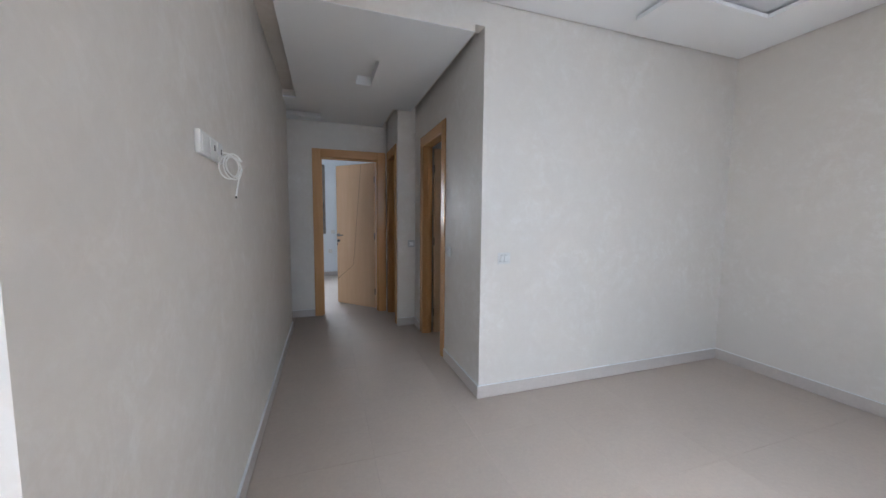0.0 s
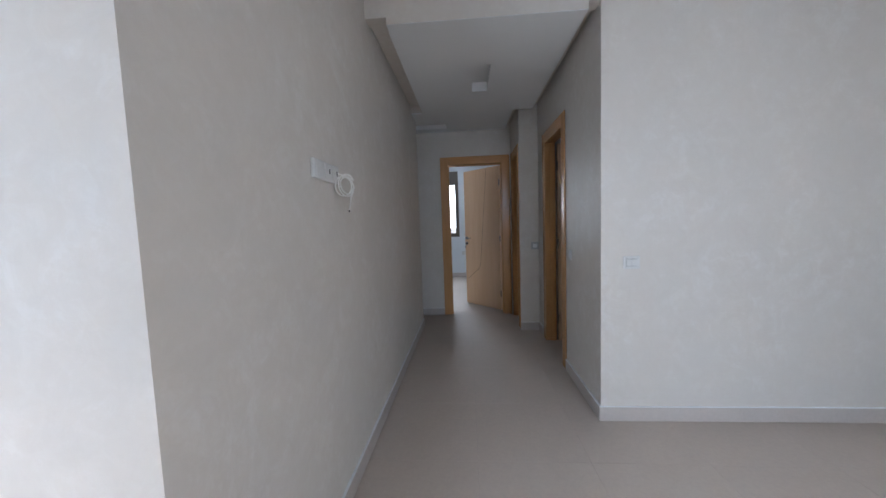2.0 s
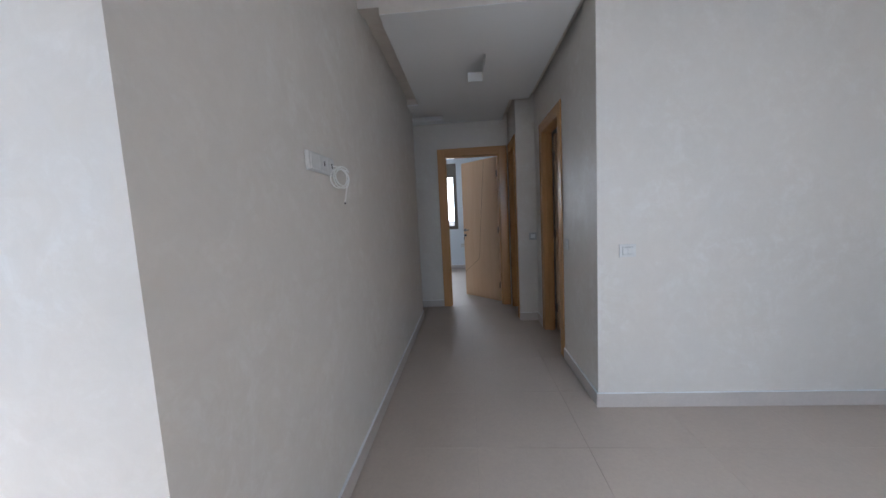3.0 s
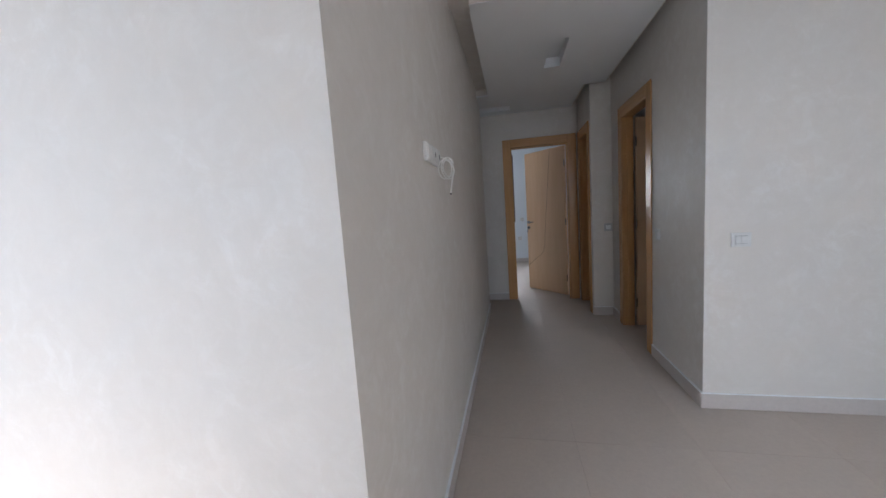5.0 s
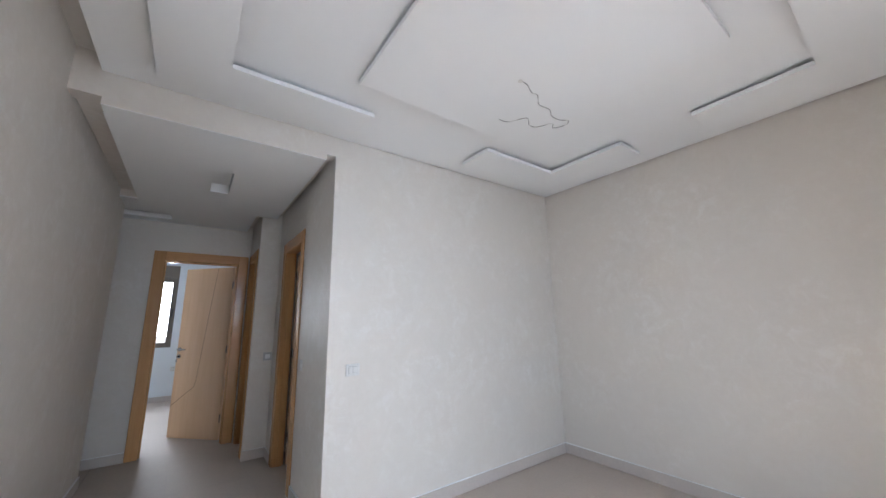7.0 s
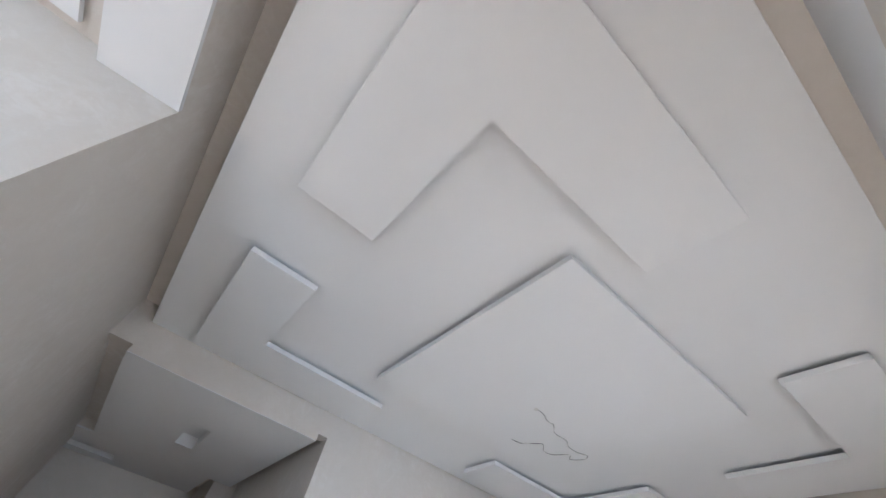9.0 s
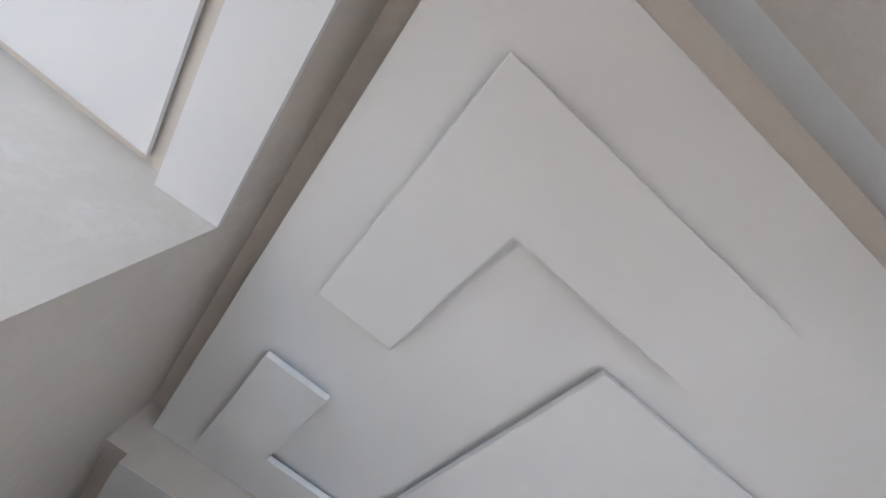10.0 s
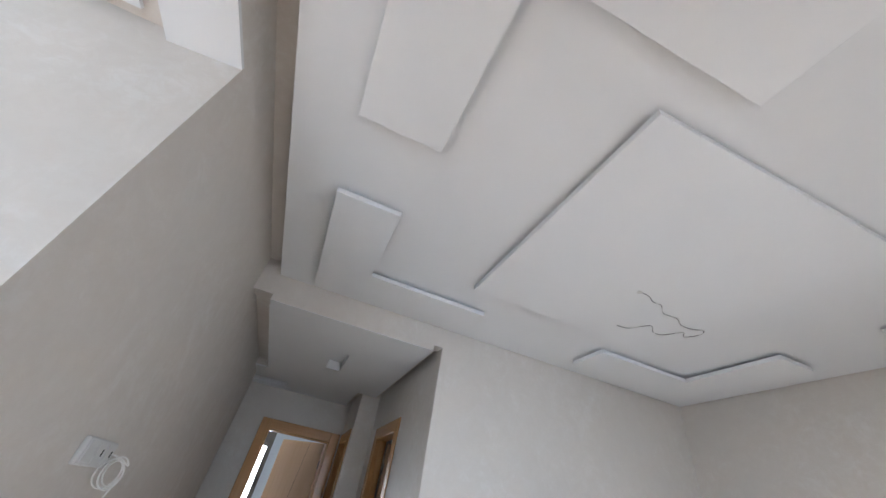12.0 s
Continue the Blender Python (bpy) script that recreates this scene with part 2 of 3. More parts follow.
setting("wall_south", [(XA, VA, -0.495, YB, 0, ZBEAM), (VB, WA, -0.495, YB, 0, ZBEAM), (WB, XR, -0.495, YB, 0, ZBEAM),
                       (VA, VB, -0.495, YB, HEAD, ZBEAM), (WA, WB, -0.495, YB, HEAD, ZBEAM)], PAINT, "beige painted wall with glazed doors", "wall")
setting("beam_south", [(XA, XR, -0.495, YB, ZBEAM, ZS)], WHITE, "white painted band above the glazed doors", "beam")
setting("wall_annex_west", [(XA - 0.2, XA, -0.495, YA + 0.15, 0, ZS)], PAINT, "beige painted annex wall", "wall")
setting("beam_west", [(XL - 0.215, XL, YB, YA, ZBEAM + 0.004, ZS)], PAINT, "beige painted beam across the annex opening", "beam")
bm = boxes((XL - 0.215, XL, YB, YA - 0.001, ZBEAM - 0.012, ZBEAM + 0.004))
for v in bm.verts:      # the plastered underside dips a little towards the annex
    if v.co.x < XL - 0.1 and v.co.z < ZBEAM:
        v.co.z -= 0.022
tagged(part("beam_soffit", bm, WHITE), "white painted underside of the beam", "beam", kind="structure")
setting("beam_header", [(-0.25, KR, YF, YF + 0.10, ZK + 0.003, ZK + 0.045), (XL, XC, YF, YF + 0.10, ZK + 0.045, ZS)], PAINT, "beige painted header over the corridor mouth", "beam")
setting("slab", [(-3.8, 3.8, -0.495, 9.0, ZS, ZS + 0.2)], PAINT, "concrete slab above the hung ceilings", "ceiling")

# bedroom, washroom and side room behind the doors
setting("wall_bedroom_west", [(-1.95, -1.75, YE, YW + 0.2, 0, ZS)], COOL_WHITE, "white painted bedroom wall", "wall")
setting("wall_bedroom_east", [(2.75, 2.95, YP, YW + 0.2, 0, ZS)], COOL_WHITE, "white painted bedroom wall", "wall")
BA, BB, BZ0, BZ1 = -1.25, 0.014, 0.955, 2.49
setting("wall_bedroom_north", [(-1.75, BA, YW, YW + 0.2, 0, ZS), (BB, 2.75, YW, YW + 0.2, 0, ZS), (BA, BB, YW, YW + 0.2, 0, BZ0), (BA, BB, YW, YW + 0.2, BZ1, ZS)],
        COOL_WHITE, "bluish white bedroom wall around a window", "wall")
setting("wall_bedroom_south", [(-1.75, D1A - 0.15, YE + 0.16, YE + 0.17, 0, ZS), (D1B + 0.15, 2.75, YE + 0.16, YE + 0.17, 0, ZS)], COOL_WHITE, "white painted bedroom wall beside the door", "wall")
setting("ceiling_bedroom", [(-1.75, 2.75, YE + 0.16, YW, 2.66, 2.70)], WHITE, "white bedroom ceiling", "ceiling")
setting("ceiling_side_rooms", [(XC + 0.10, XR, YF + 0.15, YP, 2.55, 2.59), (XP + 0.12, 2.75, YP + 0.12, YE, 2.55, 2.59)], WHITE, "white ceiling of the side rooms", "ceiling")



def corner_bead(name, x, y, z1):
    """The pale rounded bead on an outer wall corner."""
    bm = bmesh.new()
    bmesh.ops.create_cone(bm, cap_ends=True, segments=12, radius1=0.003, radius2=0.003, depth=z1 - 0.09, matrix=pose(x, y, (z1 + 0.09) / 2))
    for v in bm.verts:
        v.co.x += 0.0006 * noise.noise(Vector((0, 1, v.co.z * 3)))
    tagged(part(name, bm, PAINT), "pale rounded painted bead on the wall corner", "corner bead", kind="structure")


corner_bead("trim_corner_east", XC + 0.002, YF + 0.002, ZK + 0.04)

# ---- ceilings ----


def board(bm, outline, z0, z1, bevel=0.0):
    """A flat board of the given outline (x, y), anticlockwise."""
    low = [bm.verts.new((x, y, z0)) for x, y in outline]
    top = [bm.verts.new((x, y, z1)) for x, y in outline]
    n = len(outline)
    bm.faces.new(low[::-1])
    bm.faces.new(top)
    rim = [bm.faces.new((low[k], low[(k + 1) % n], top[(k + 1) % n], top[k])) for k in range(n)]
    if bevel:
        es = [e for e in {e for f in rim for e in f.edges} if all(v in low for v in e.verts)]
        bmesh.ops.bevel(bm, geom=es, offset=bevel, segments=2, affect='EDGES', profile=0.5)


def inset(outline, d):
    """The outline of right angles, drawn in by d."""
    out, n = [], len(outline)
    for k in range(n):
        (ax, ay), (bx, by), (cx, cy) = outline[k - 1], outline[k], outline[(k + 1) % n]
        u, w = Vector((bx - ax, by - ay)).normalized(), Vector((cx - bx, cy - by)).normalized()
        out.append((bx - (u.y + w.y) * d, by + (u.x + w.x) * d))
    return out


def room_ceiling():
    bm = bmesh.new()
    board(bm, [(-0.272, -0.207), (XR - 0.03, -0.207), (XR - 0.03, YF - 0.026), (-0.268, YF - 0.002)], ZC, ZC + 0.05, 0.003)
    # four corner panels, each an L of two arms, and the square round the lamp point
    outlines = [
        [(-0.018, 1.497), (0.308, 1.497), (0.308, 2.133), (1.125, 2.133), (1.125, 2.40), (-0.018, 2.40)],
        [(-0.006, 0.055), (1.146, 0.055), (1.146, 0.398), (0.336, 0.398), (0.336, 1.050), (-0.006, 1.050)],
        [(2.890, 1.395), (3.195, 1.395), (3.195, 2.38), (2.075, 2.38), (2.075, 2.06), (2.890, 2.06)],
        [(2.085, 0.012), (3.210, 0.012), (3.210, 0.918), (2.905, 0.918), (2.905, 0.326), (2.085, 0.326)],
        [(0.914, 0.546), (2.278, 0.540), (2.278, 1.874), (0.914, 1.874)],
    ]
    for o in outlines:
        board(bm, o, ZC - PAN, ZC - 0.026, 0.003)
        board(bm, inset(o, 0.075), ZC - 0.026, ZC + 0.01)
    return bm


tagged(part("ceiling_room", room_ceiling(), WHITE), "white plasterboard ceiling with raised L-shaped corner panels and a square", "ceiling", kind="structure")

RX0, RX1, RY0, RY1 = 0.295, 0.435, 3.28, 3.82   # downlight recess
QX0, QX1, QY0, QY1 = -0.47, -0.02, 4.86, 5.06   # second recess
setting("ceiling_corridor", [
    (-0.25, KR, YF + 0.0015, YF + 0.10, ZK, ZK + 0.003),
    (-0.255, RX0, YF + 0.10, 4.40, ZK, ZK + 0.012), (RX1, KR, YF + 0.10, 4.40, ZK, ZK + 0.012),
    (RX0, RX1, YF + 0.10, RY0, ZK, ZK + 0.012), (RX0, RX1, RY1, 4.40, ZK, ZK + 0.012),
    (-1.6, QX0, 4.40, YE, ZK, ZK + 0.012), (QX1, XP - 0.07, 4.40, YE, ZK, ZK + 0.012), (QX0, QX1, 4.40, QY0, ZK, ZK + 0.012), (QX0, QX1, QY1, YE, ZK, ZK + 0.012),
    (XP - 0.07, KR, 4.40, YP - 0.07, ZK, ZK + 0.012),
    # sides and tops of the two recesses
    (RX0 - 0.012, RX0, RY0, RY1, ZK + 0.012, ZK + 0.082), (RX1, RX1 + 0.012, RY0, RY1, ZK + 0.012, ZK + 0.082),
    (RX0 - 0.012, RX1 + 0.012, RY0 - 0.012, RY0, ZK + 0.012, ZK + 0.082), (RX0 - 0.012, RX1 + 0.012, RY1, RY1 + 0.012, ZK + 0.012, ZK + 0.082),
    (RX0 - 0.012, RX1 + 0.012, RY0 - 0.012, RY1 + 0.012, ZK + 0.082, ZK + 0.094),
    (QX0, QX1, QY0 - 0.012, QY0, ZK + 0.012, ZK + 0.052), (QX0, QX1, QY1, QY1 + 0.012, ZK + 0.012, ZK + 0.052),
    (QX1, QX1 + 0.012, QY0 - 0.012, QY1 + 0.012, ZK + 0.012, ZK + 0.052), (QX0 - 0.012, QX0, QY0 - 0.012, QY1 + 0.012, ZK + 0.012, ZK + 0.052),
    (QX0 - 0.012, QX1 + 0.012, QY0 - 0.012, QY1 + 0.012, ZK + 0.052, ZK + 0.064),
], WHITE, "white plasterboard corridor ceiling with recessed light slots", "ceiling")
setting("ceiling_shadow_gap", [
    (-0.54, -0.255, 4.40, 4.401, ZK + 0.012, ZK + 0.08),
   (XL, -0.255, YF + 0.10, 4.40, ZK + 0.075, ZK + 0.10), (KR, XC, YF + 0.10, YP, ZK + 0.075, ZK + 0.10), (XP - 0.07, XP, YP - 0.07, YE, ZK + 0.075, ZK + 0.10),
                               (XP, KR, YP - 0.07, YP, ZK + 0.075, ZK + 0.10)],
        PAINT, "shadow gap between ceiling and walls", "ceiling")
setting("ceiling_cove", [(XL, -0.2, YB, YF, ZCOVE, ZCOVE + 0.02), (-0.2, XR, YB, -0.12, ZC + 0.053, ZCOVE + 0.02)], PAINT, "painted top of the shadow gap round the room ceiling", "ceiling")
setting("ceiling_annex", [(XA, XL - 0.215 - 0.08, YB + 0.07, YA - 0.045, 2.598, 2.612)], WHITE, "white hung annex ceiling", "ceiling")
setting("ceiling_annex_gap", [(XA, XL - 0.215, YB, YA, 2.622, 2.65)], PAINT, "beige painted gap round the annex ceiling", "ceiling")

# ---- outdoors ----
# unseen ground, added and kept pale to bounce sunlight up through the windows
setting("ground", [(-150, 150, -150, -0.495, -0.12, -0.08), (-150, 150, 9.0, 150, -0.12, -0.08), (-150, -3.8, -0.495, 9.0, -0.12, -0.08), (3.8, 150, -0.495, 9.0, -0.12, -0.08)],
        GROUND, "unseen pale ground outside, added to bounce light indoors", "ground")

# ---- doors ----


def casing_x(door, y, x0, x1, top, depth, t=0.018, w=0.107):
    """Casing and jambs of a door in a wall across the corridor."""
    part("casing", boxes((x0 - w, x0, y - t, y - 0.001, 0, top + w), bevel=0.0055), WOOD, door)
    part("casing", boxes((x1, x1 + w, y - t, y - 0.001, 0, top + w), bevel=0.0055), WOOD, door)
    part("casing_head", boxes((x0, x1, y - t, y - 0.001, top, top + w), bevel=0.0055), WOOD_X, door)
    part("jamb", boxes((x0 - 0.024, x0, y, y + depth, 0, top), (x0, x0 + 0.012, y + 0.04, y + 0.085, 0, top), bevel=0.002), WOOD, door)
    part("jamb", boxes((x1, x1 + 0.024, y, y + depth, 0, top), (x1 - 0.012, x1, y + 0.04, y + 0.085, 0, top), bevel=0.002), WOOD, door)
    part("jamb_head", boxes((x0 - 0.024, x1 + 0.024, y, y + depth, top, top + 0.024), (x0 + 0.012, x1 - 0.012, y + 0.04, y + 0.085, top - 0.012, top), bevel=0.002), WOOD_X, door)


def casing_y(door, x, y0, y1, top, depth, w0=0.107, w1=0.107, t=0.012):
    """Casing and jambs of a door in a wall along the corridor, seen from its low-x side."""
    part("casing", boxes((x - t, x - 0.001, y0 - w0, y0, 0, top + 0.107), bevel=0.0055), WOOD, door)
    part("casing", boxes((x - t, x - 0.001, y1, y1 + w1, 0, top + 0.107), bevel=0.0055), WOOD, door)
    part("casing_head", boxes((x - t, x - 0.001, y0, y1, top, top + 0.107), bevel=0.0055), WOOD_Y, door)
    part("jamb", boxes((x, x + depth, y0 - 0.024, y0, 0, top), (x + 0.04, x + 0.085, y0, y0 + 0.012, 0, top), bevel=0.002), WOOD, door)
    part("jamb", boxes((x, x + depth, y1, y1 + 0.024, 0, top), (x + 0.04, x + 0.085, y1 - 0.012, y1, 0, top), bevel=0.002), WOOD, door)
    part("jamb_head", boxes((x, x + depth, y0 - 0.024, y1 + 0.024, top, top + 0.024), bevel=0.002), WOOD_Y, door)


def door_leaf(door, width, height, m, with_groove=True):
    """A flush veneered leaf; local x runs from the hinge, the front looks to -y."""
    leaf = part("leaf", boxes((0.002, width, -0.02, 0.02, 0.008, height), bevel=0.003), LEAF, door, "pale beech veneer leaf with a curved dark groove")
    leaf.matrix_local = m
    if with_groove:
        k = width / 0.73
        pts = smooth_path([(0.24 * k, 0, height - 0.002), (0.305 * k, 0, 1.50), (0.36 * k, 0, 1.00), (0.395 * k, 0, 0.68), (0.43 * k, 0, 0.585), (0.52 * k, 0, 0.525), (width - 0.004, 0, 0.37)], 8)
        # thin dark strips on both faces paint the shade of a recessed groove
        for side in (-0.0202, 0.0202):
            bm = bmesh.new()
            prev = None
            for i, p in enumerate(pts):
                d = (pts[min(i + 1, len(pts) - 1)] - pts[max(i - 1, 0)]).normalized()
                nrm = Vector((-d.z, 0, d.x)) * 0.0024
                a, b = bm.verts.new((p.x + nrm.x, side, p.z + nrm.z)), bm.verts.new((p.x - nrm.x, side, p.z - nrm.z))
                if prev:
                    bm.faces.new((prev[0], prev[1], b, a))
                prev = (a, b)
            bmesh.ops.solidify(bm, geom=bm.faces[:], thickness=0.001)
            part("groove", bm, DARK_BROWN, leaf, "dark curved strip standing in for the groove's shade")
    for s in (-1, 1):
        bm = bmesh.new()
        hx = width - 0.040
        bmesh.ops.create_cone(bm, cap_ends=True, segments=20, radius1=0.026, radius2=0.024, depth=0.009, matrix=pose(hx, s * 0.0245, 1.05, 90, 0, 0))
        bmesh.ops.create_cone(bm, cap_ends=True, segments=20, radius1=0.026, radius2=0.024, depth=0.009, matrix=pose(hx, s * 0.0245, 0.965, 90, 0, 0))
        part("rosette", bm, METAL, leaf, "steel handle rosette")
        part("handle", tube(smooth_path([(hx, s * 0.028, 1.05), (hx, s * 0.055, 1.05), (hx - 0.015, s * 0.066, 1.05), (hx - 0.06, s * 0.066, 1.05), (hx - 0.125, s * 0.064, 1.05)], 5), 0.009, 10), METAL, leaf, "steel lever handle", True)
    bm = boxes((hx - 0.002, hx + 0.002, -0.055, -0.029, 0.955, 0.975), (hx - 0.002, hx + 0.002, -0.052, -0.048, 0.915, 0.955), (hx - 0.010, hx + 0.010, -0.054, -0.050, 0.895, 0.93), bevel=0.0008)
    part("key", bm, METAL, leaf, "key left in the lock")
    for z in (0.25, 1.05, 1.85):
        bm = bmesh.new()
        bmesh.ops.create_cone(bm, cap_ends=True, segments=12, radius1=0.007, radius2=0.007, depth=0.09, matrix=pose(-0.004, -0.022, z))
        part("hinge", bm, METAL, leaf)
    return leaf


door_1 = anchor("door_1", (0, 0, 0), "pale beech bedroom door standing open in a beech casing", "door", kind="structure")
casing_x(door_1, YE, D1A, D1B, DTOP, 0.16)
# hinge on the +x jamb; the leaf swings into the bedroom
ang = math.degrees(math.atan2(5.95 - 5.42, 0.195 - 0.69))
door_leaf(door_1, 0.73, 2.086, pose(D1B - 0.012, YE + 0.175, 0, 0, 0, ang) @ Matrix.Diagonal((1, -1, 1, 1)))

door_2 = anchor("door_2", (0, 0, 0), "beech side-room door swung open in a glossy casing", "door", kind="structure")
casing_y(door_2, XC, D2A, D2B, DTOP, 0.10)
door_leaf(door_2, 0.66, 2.075, pose(XC + 0.118, D2B - 0.005, 0, 0, 0, 2))

door_3 = anchor("door_3", (0, 0, 0), "beech washroom door in a narrow casing", "door", kind="structure")
casing_y(door_3, XP, D3A, D3B, DTOP, 0.12, 0.10, 0.085)
door_leaf(door_3, 0.40, 2.075, pose(XP + 0.138, D3B - 0.03, 0, 0, 0, 4))

# ---- windows ----


def glazed(name, label, x0, x1, y, z0, z1, bars, w=0.06, d=0.05, shutter=0.0):
    """A framed window in a wall across y, with uprights at the given x."""
    win = anchor(name, (0, 0, 0), label, "window", kind="structure")
    zt = z1 - shutter
    part("frame", boxes((x0, x0 + w, y, y + d, z0, zt), bevel=0.003), ALU, win)
    part("frame", boxes((x1 - w, x1, y, y + d, z0, zt), bevel=0.003), ALU, win)
    part("frame", boxes((x0 + w, x1 - w, y, y + d, zt - w, zt), bevel=0.003), ALU, win)
    part("frame", boxes((x0 + w, x1 - w, y, y + d, z0, z0 + w), bevel=0.003), ALU, win)
    if shutter:
        part("shutter_box", boxes((x0, x1, y - 0.01, y + d + 0.08, zt, z1), bevel=0.006), ALU, win, "brown roller shutter box")
    edges = [x0 + w] + [e for b in sorted(bars) for e in (b - 0.045, b + 0.045)] + [x1 - w]
    for b in bars:
        part("mullion", boxes((b - 0.045, b + 0.045, y - 0.004, y + d, z0 + w, zt - w), bevel=0.003), ALU, win)
    for a, c in zip(edges[::2], edges[1::2]):
        p = part("pane", boxes((a, c, y + 0.022, y + 0.027, z0 + w, zt - w)), GLASS, win)
        p.visible_shadow = False
    return win


window_1 = glazed("window_1", "brown-framed bedroom window with a shutter box, glaring daylight behind", BA, BB, YW + 0.01, BZ0, BZ1, [-0.62], w=0.085, shutter=0.235)
part("window_handle", boxes((BB - 0.05, BB - 0.03, YW - 0.03, YW + 0.012, 1.52, 1.66), bevel=0.004), BLACK, window_1, "dark window handle")
glazed("window_2", "glazed balcony door letting the sun in", WA, WB, -0.44, 0.0, HEAD, [1.56])
glazed("window_3", "glazed balcony door of the annex", VA, VB, -0.44, 0.0, HEAD, [-1.75])

# ---- skirting ----
SK, ST = 0.092, 0.013


def skirt(name, *dims):
    bm = bmesh.new()
    for d in dims:
        box_into(bm, *d, 0, SK, bevel=0.003, seg=1)
    base = tagged(part(name, bm, PLINTH), "grey-beige tile skirting along the wall", "skirting", kind="structure")
    # a smeared line of white filler on the top edge
    bm = bmesh.new()
    for x0, x1, y0, y1 in dims:
        along_x = x1 - x0 > y1 - y0
        length = max(x1 - x0, y1 - y0)
        n = max(2, int(length / 0.06))
        for k in range(n):
            a, c = k / n, (k + 1) / n
            d = 0.002 + 0.003 * random.random()
            if along_x:
                box_into(bm, x0 + a * (x1 - x0), x0 + c * (x1 - x0), y0 + 0.002, y1, SK, SK + d)
            else:
                box_into(bm, x0, x1, y0 + a * (y1 - y0), y0 + c * (y1 - y0), SK, SK + d)
    part("filler_line", bm, WHITE, base, "smeared white filler along the top edge")


skirt("baseboard_north", (XC - ST, XR - ST, YF - ST, YF))
skirt("baseboard_east", (XR - ST, XR, YB, YF))
skirt("baseboard_corridor_east", (XC - ST, XC, YF, D2A - 0.107), (XC - ST, XC, D2B + 0.107, YP - ST))
skirt("baseboard_pier", (XP - ST, XC, YP - ST, YP))
skirt("baseboard_west", (XL, XL + ST, YA - ST, YL))
skirt("baseboard_annex", (XA, XL, YA - ST, YA))
skirt("baseboard_end", (-1.6, D1A - 0.107, YE - ST, YE))
skirt("baseboard_bedroom", (-1.75, 2.75, YW - ST, YW))
skirt("baseboard_south", (WB, XR - ST, YB, YB + ST), (VB, WA, YB, YB + ST))

# ---- switches, sockets, cables ----


def switch(name, m, label, rocker_mat, w=0.085, h=0.085, plate_mat=None, rockers=1, category="switch", group="wall switches"):
    """A wall switch; local -y looks away from the wall, the origin lies on the wall."""
    e = anchor(name, (0, 0, 0), label, category, group)
    e.matrix_world = m
    a, c = w / 2 - 0.017, h / 2 - 0.017
    part("plate", boxes((-w / 2, -a, -0.010, 0, -h / 2, h / 2), (a, w / 2, -0.010, 0, -h / 2, h / 2), (-a, a, -0.010, 0, c, h / 2), (-a, a, -0.010, 0, -h / 2, -c), bevel=0.002), plate_mat or PLASTIC, e)
    # shade in the gap round each rocker is put in as dark grey
    part("back_box", boxes((-a, a, -0.006, 0, -c, c)), GAP_GREY, e, "back of the switch, dark grey for the shade round the rocker")
    step = 2 * a / rockers
    for k in range(rockers):
        x = -a + k * step
        part("rocker", boxes((x + 0.0011, x + step - 0.0011, -0.0135, -0.006, -c + 0.0018, c - 0.0018), bevel=0.002), rocker_mat, e)
    return e


switch("light_switch", pose(1.221, YF, 1.024), "white double-rocker switch on the beige wall", PLASTIC, 0.098, 0.08, rockers=2)
switch("light_switch", pose(XC, 3.285, 1.014, 0, 0, -90), "white switch box beside the beech casing", PLASTIC)
switch("light_switch", pose(0.99, YP, 1.004), "grey switch plate with a bright rocker on the pier", WHITE, plate_mat=PLASTIC_GREY)
switch("light_switch", pose(0.17, YW, 1.00), "white switch on the bluish bedroom wall", PLASTIC)
switch("wall_socket", pose(0.10, YW, 0.56), "white socket low on the bedroom wall", PLASTIC, category="socket", group="")

sockets = anchor("wall_socket_strip", (XL, 1.735, 1.542), "white triple socket plate high on the beige wall", "socket")
part("plate", boxes((0, 0.018, 0.0, 0.262, -0.039, 0.039), bevel=0.006), PLASTIC, sockets)
for k in range(3):
    yy = 0.050 + 0.081 * k
    part("insert", boxes((0.018, 0.021, yy - 0.034, yy + 0.034, -0.030, 0.030), bevel=0.001), PLASTIC, sockets)
    if k:
        part("contact", boxes((0.0205, 0.0225, yy + 0.006, yy + 0.014, -0.008, 0.012)), BLACK, sockets, "black contact slot")

coil = anchor("cable_coil", (-0.335, 1.985, 1.494), "coiled white cable hanging from the wall", "cable")
loop = []
for k in range(110):
    a = 0.6 + 2 * math.pi * 2.7 * k / 109
    r = 0.050 - 0.013 * k / 109 + 0.003 * math.sin(0.7 * a)
    u, w = r * math.cos(a), r * math.sin(a)
    loop.append((0.010 * math.sin(0.45 * a) + u * 0.55, u * 0.80 + 0.004 * math.cos(0.31 * a), w))
part("cable", tube(loop, 0.0030, 8), CABLE, coil, "white sheathed cable", True)
part("tail", tube(smooth_path([loop[-1], (0.030, 0.030, -0.004), (0.020, 0.016, -0.045), (0.014, 0.008, -0.085), (0.010, 0.004, -0.112)], 8), 0.0030, 8), CABLE, coil, "", True)
part("tip", tube([(0.010, 0.004, -0.112), (0.010, 0.003, -0.119)], 0.0034, 8), BLACK, coil, "black cable end")
part("lead", tube(smooth_path([(-0.046, -0.012, 0.050), (-0.026, -0.020, 0.052), (0.0, 0.004, 0.046), loop[0]], 6), 0.0030, 8), CABLE, coil, "", True)

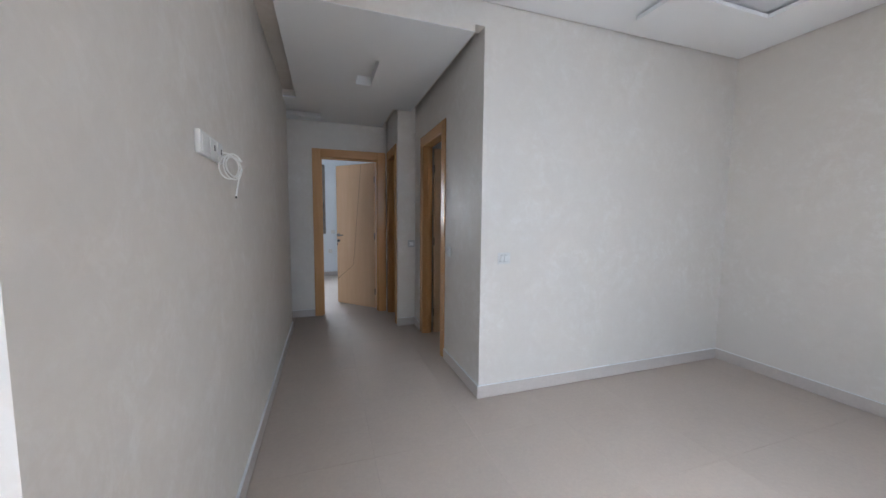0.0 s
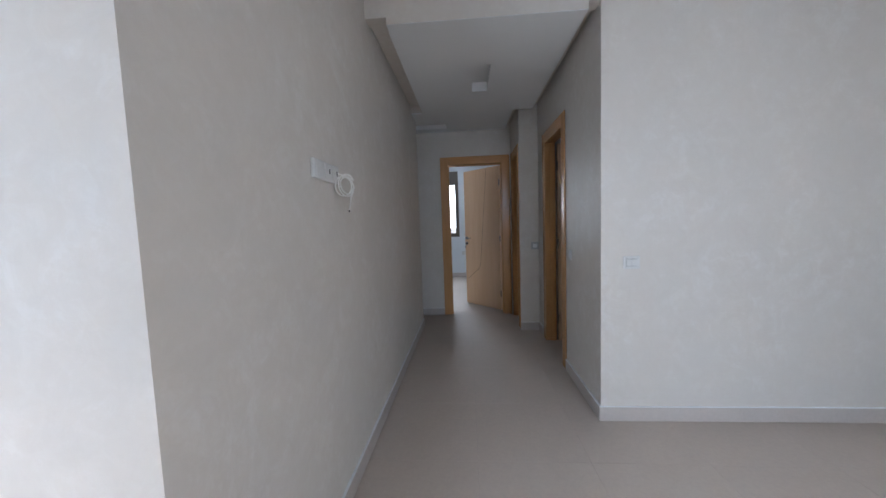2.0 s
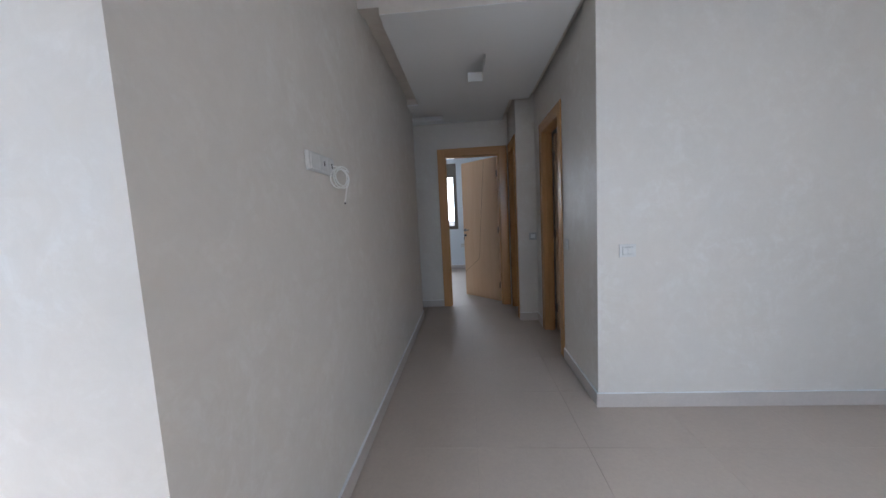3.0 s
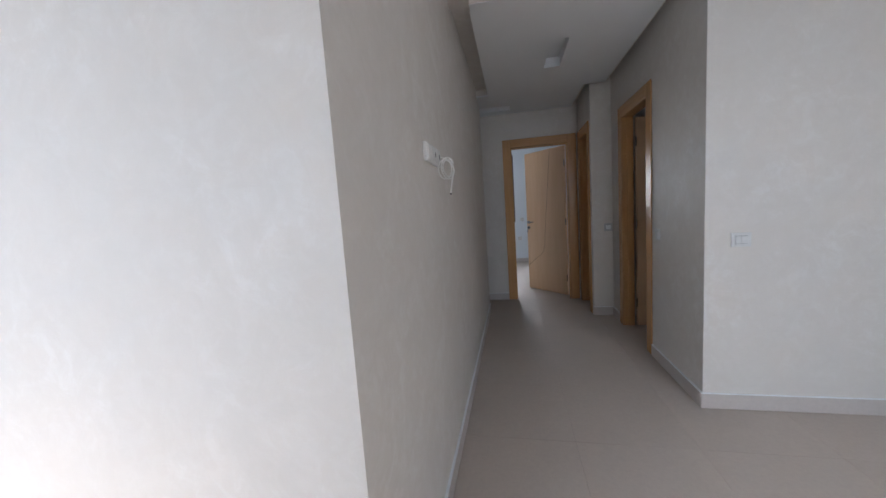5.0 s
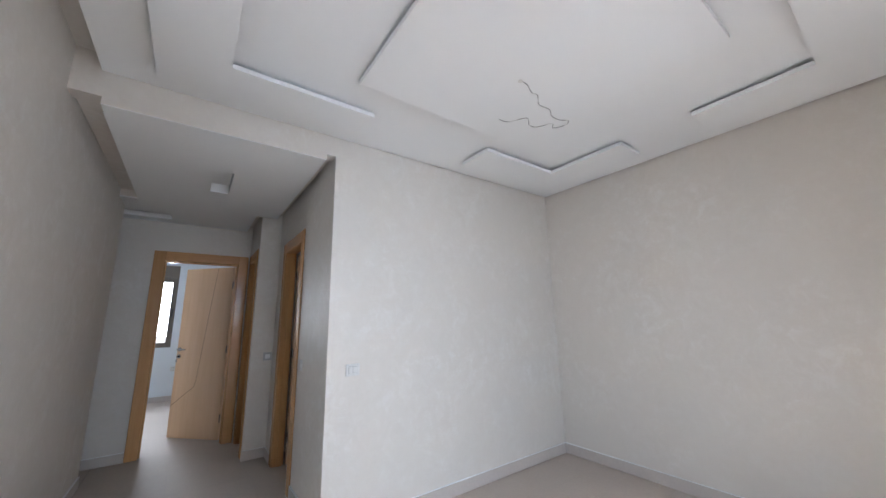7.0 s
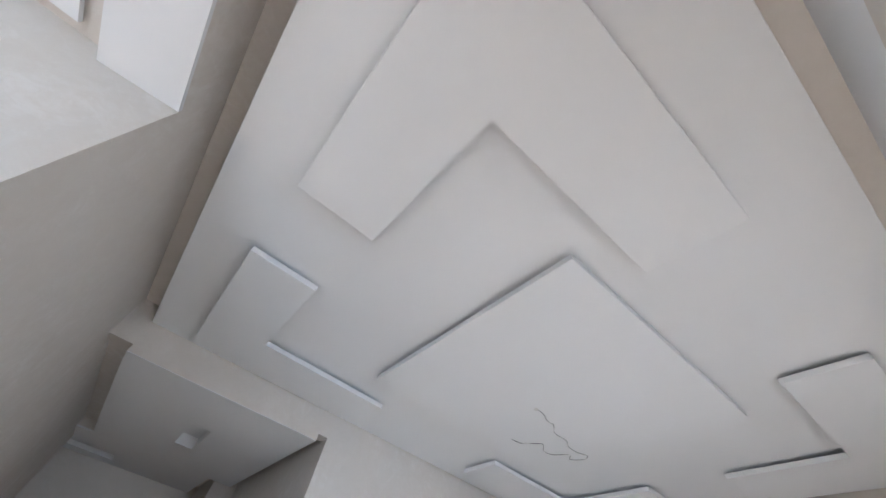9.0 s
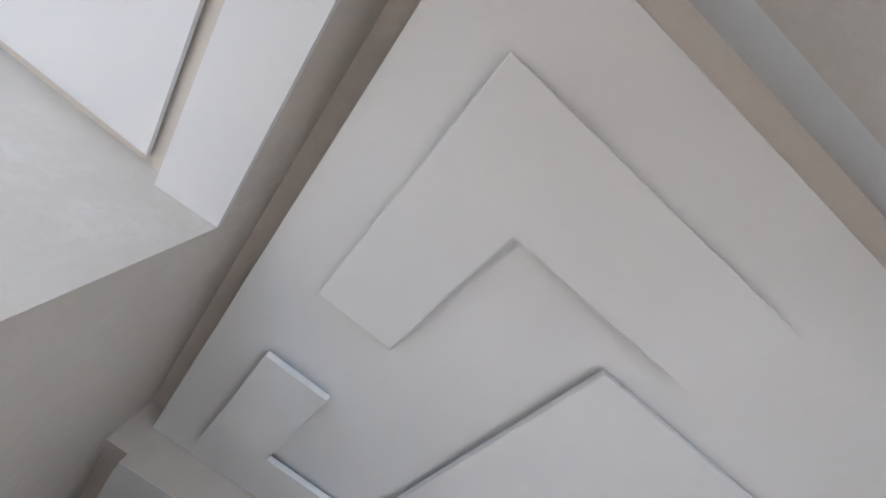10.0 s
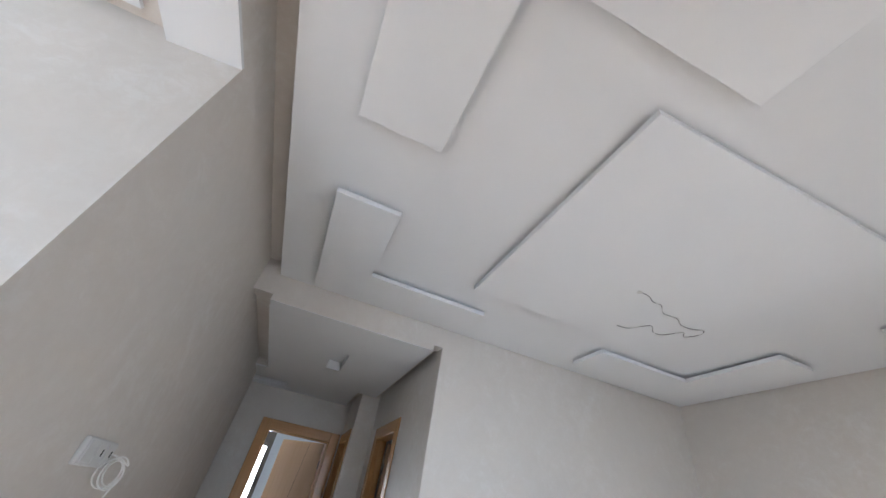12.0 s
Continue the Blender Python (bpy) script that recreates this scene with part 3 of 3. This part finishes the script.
zw = ZC - PAN
wires = anchor("lamp_wires", (1.657, 1.336, zw), "two dark twisted wires hanging from the ceiling lamp point", "wire")
WIRE = [(0, 0, 0.004), (0.06, 0.0, -0.008), (0.12, 0.025, -0.012), (0.165, 0.02, -0.018), (0.20, 0.04, -0.022), (0.25, 0.07, -0.025), (0.34, 0.065, -0.03), (0.40, 0.095, -0.04),
        (0.47, 0.09, -0.055), (0.515, 0.055, -0.085), (0.53, 0.09, -0.105), (0.49, 0.15, -0.11), (0.44, 0.12, -0.11), (0.39, 0.20, -0.108), (0.33, 0.21, -0.105), (0.26, 0.17, -0.10), (0.20, 0.26, -0.095), (0.13, 0.275, -0.095)]
WIRE = [(x * 1.05, y * 1.12, 0.38 * z) for x, y, z in WIRE]
part("wire", tube(smooth_path(WIRE, 6), 0.0018, 6), COPPER_WIRE, wires, "", True)
part("strand", tube(smooth_path([(x + 0.006 * math.sin(3.1 * n), y + 0.008 * math.cos(2.3 * n), z + 0.005 * math.sin(1.9 * n) - 0.004) for n, (x, y, z) in enumerate(WIRE[2:-1])], 6), 0.0012, 5), CABLE, wires, "thin pale strand twisted round the wire", True)
bm = bmesh.new()
bmesh.ops.create_cone(bm, cap_ends=True, segments=16, radius1=0.014, radius2=0.012, depth=0.004, matrix=pose(0, 0, -0.002))
part("collar", bm, PLASTIC, wires, "white cable outlet")


def crumb(x, y, s):
    bm = bmesh.new()
    bmesh.ops.create_icosphere(bm, subdivisions=2, radius=s)
    for v in bm.verts:
        v.co *= 1 + 0.35 * noise.noise(v.co * (1.3 / s))
        v.co.z *= 0.6
    ob = part("plaster_crumb", bm, DARK_BROWN)
    ob.location = (x, y, s * 0.5)
    tagged(ob, "small dark plaster crumb lying on the tiles", "crumb", "crumbs on the floor")


for cx, cy, cs in ((2.45, 0.74, 0.005), (1.79, 0.92, 0.003), (1.43, 1.52, 0.003)):
    crumb(cx, cy, cs)

# ---- floor ----
floor = setting("floor", [(-3.8, 3.8, -0.495, 9.0, -0.10, -0.0025)], GROUT, "matt beige porcelain tiled floor with fine joints", "floor")
PITCH, JX, JY, GAP = 0.606, 0.236, 1.62, 0.0013
tile_meshes = {}


def tile_mesh(w, d):
    key = (round(w, 3), round(d, 3))
    if key not in tile_meshes:
        bm = bmesh.new()
        box_into(bm, -w / 2, w / 2, -d / 2, d / 2, -0.010, 0.0)
        tile_meshes[key] = mesh_of("tile", bm, TILE)
    return tile_meshes[key]


ZONES = [(XA, XR, YB - 0.2, YF), (XL, XC + 0.14, YF, YE + 0.14), (-1.6, XL, YL, YE), (XC + 0.14, XR, YF + 0.15, YP), (XC + 0.14, 2.75, YP + 0.12, YE), (-1.75, 2.75, YE + 0.14, YW)]
for ax0, ax1, ay0, ay1 in ZONES:
    for i in range(math.floor((ax0 - JX) / PITCH), math.ceil((ax1 - JX) / PITCH)):
        for j in range(math.floor((ay0 - JY) / PITCH), math.ceil((ay1 - JY) / PITCH)):
            x0, x1 = max(ax0, JX + i * PITCH + GAP / 2), min(ax1, JX + (i + 1) * PITCH - GAP / 2)
            y0, y1 = max(ay0, JY + j * PITCH + GAP / 2), min(ay1, JY + (j + 1) * PITCH - GAP / 2)
            if x1 - x0 > 0.02 and y1 - y0 > 0.02:
                t = new("tile", tile_mesh(x1 - x0, y1 - y0))
                t.location = ((x0 + x1) / 2, (y0 + y1) / 2, 0)
                t.parent = floor
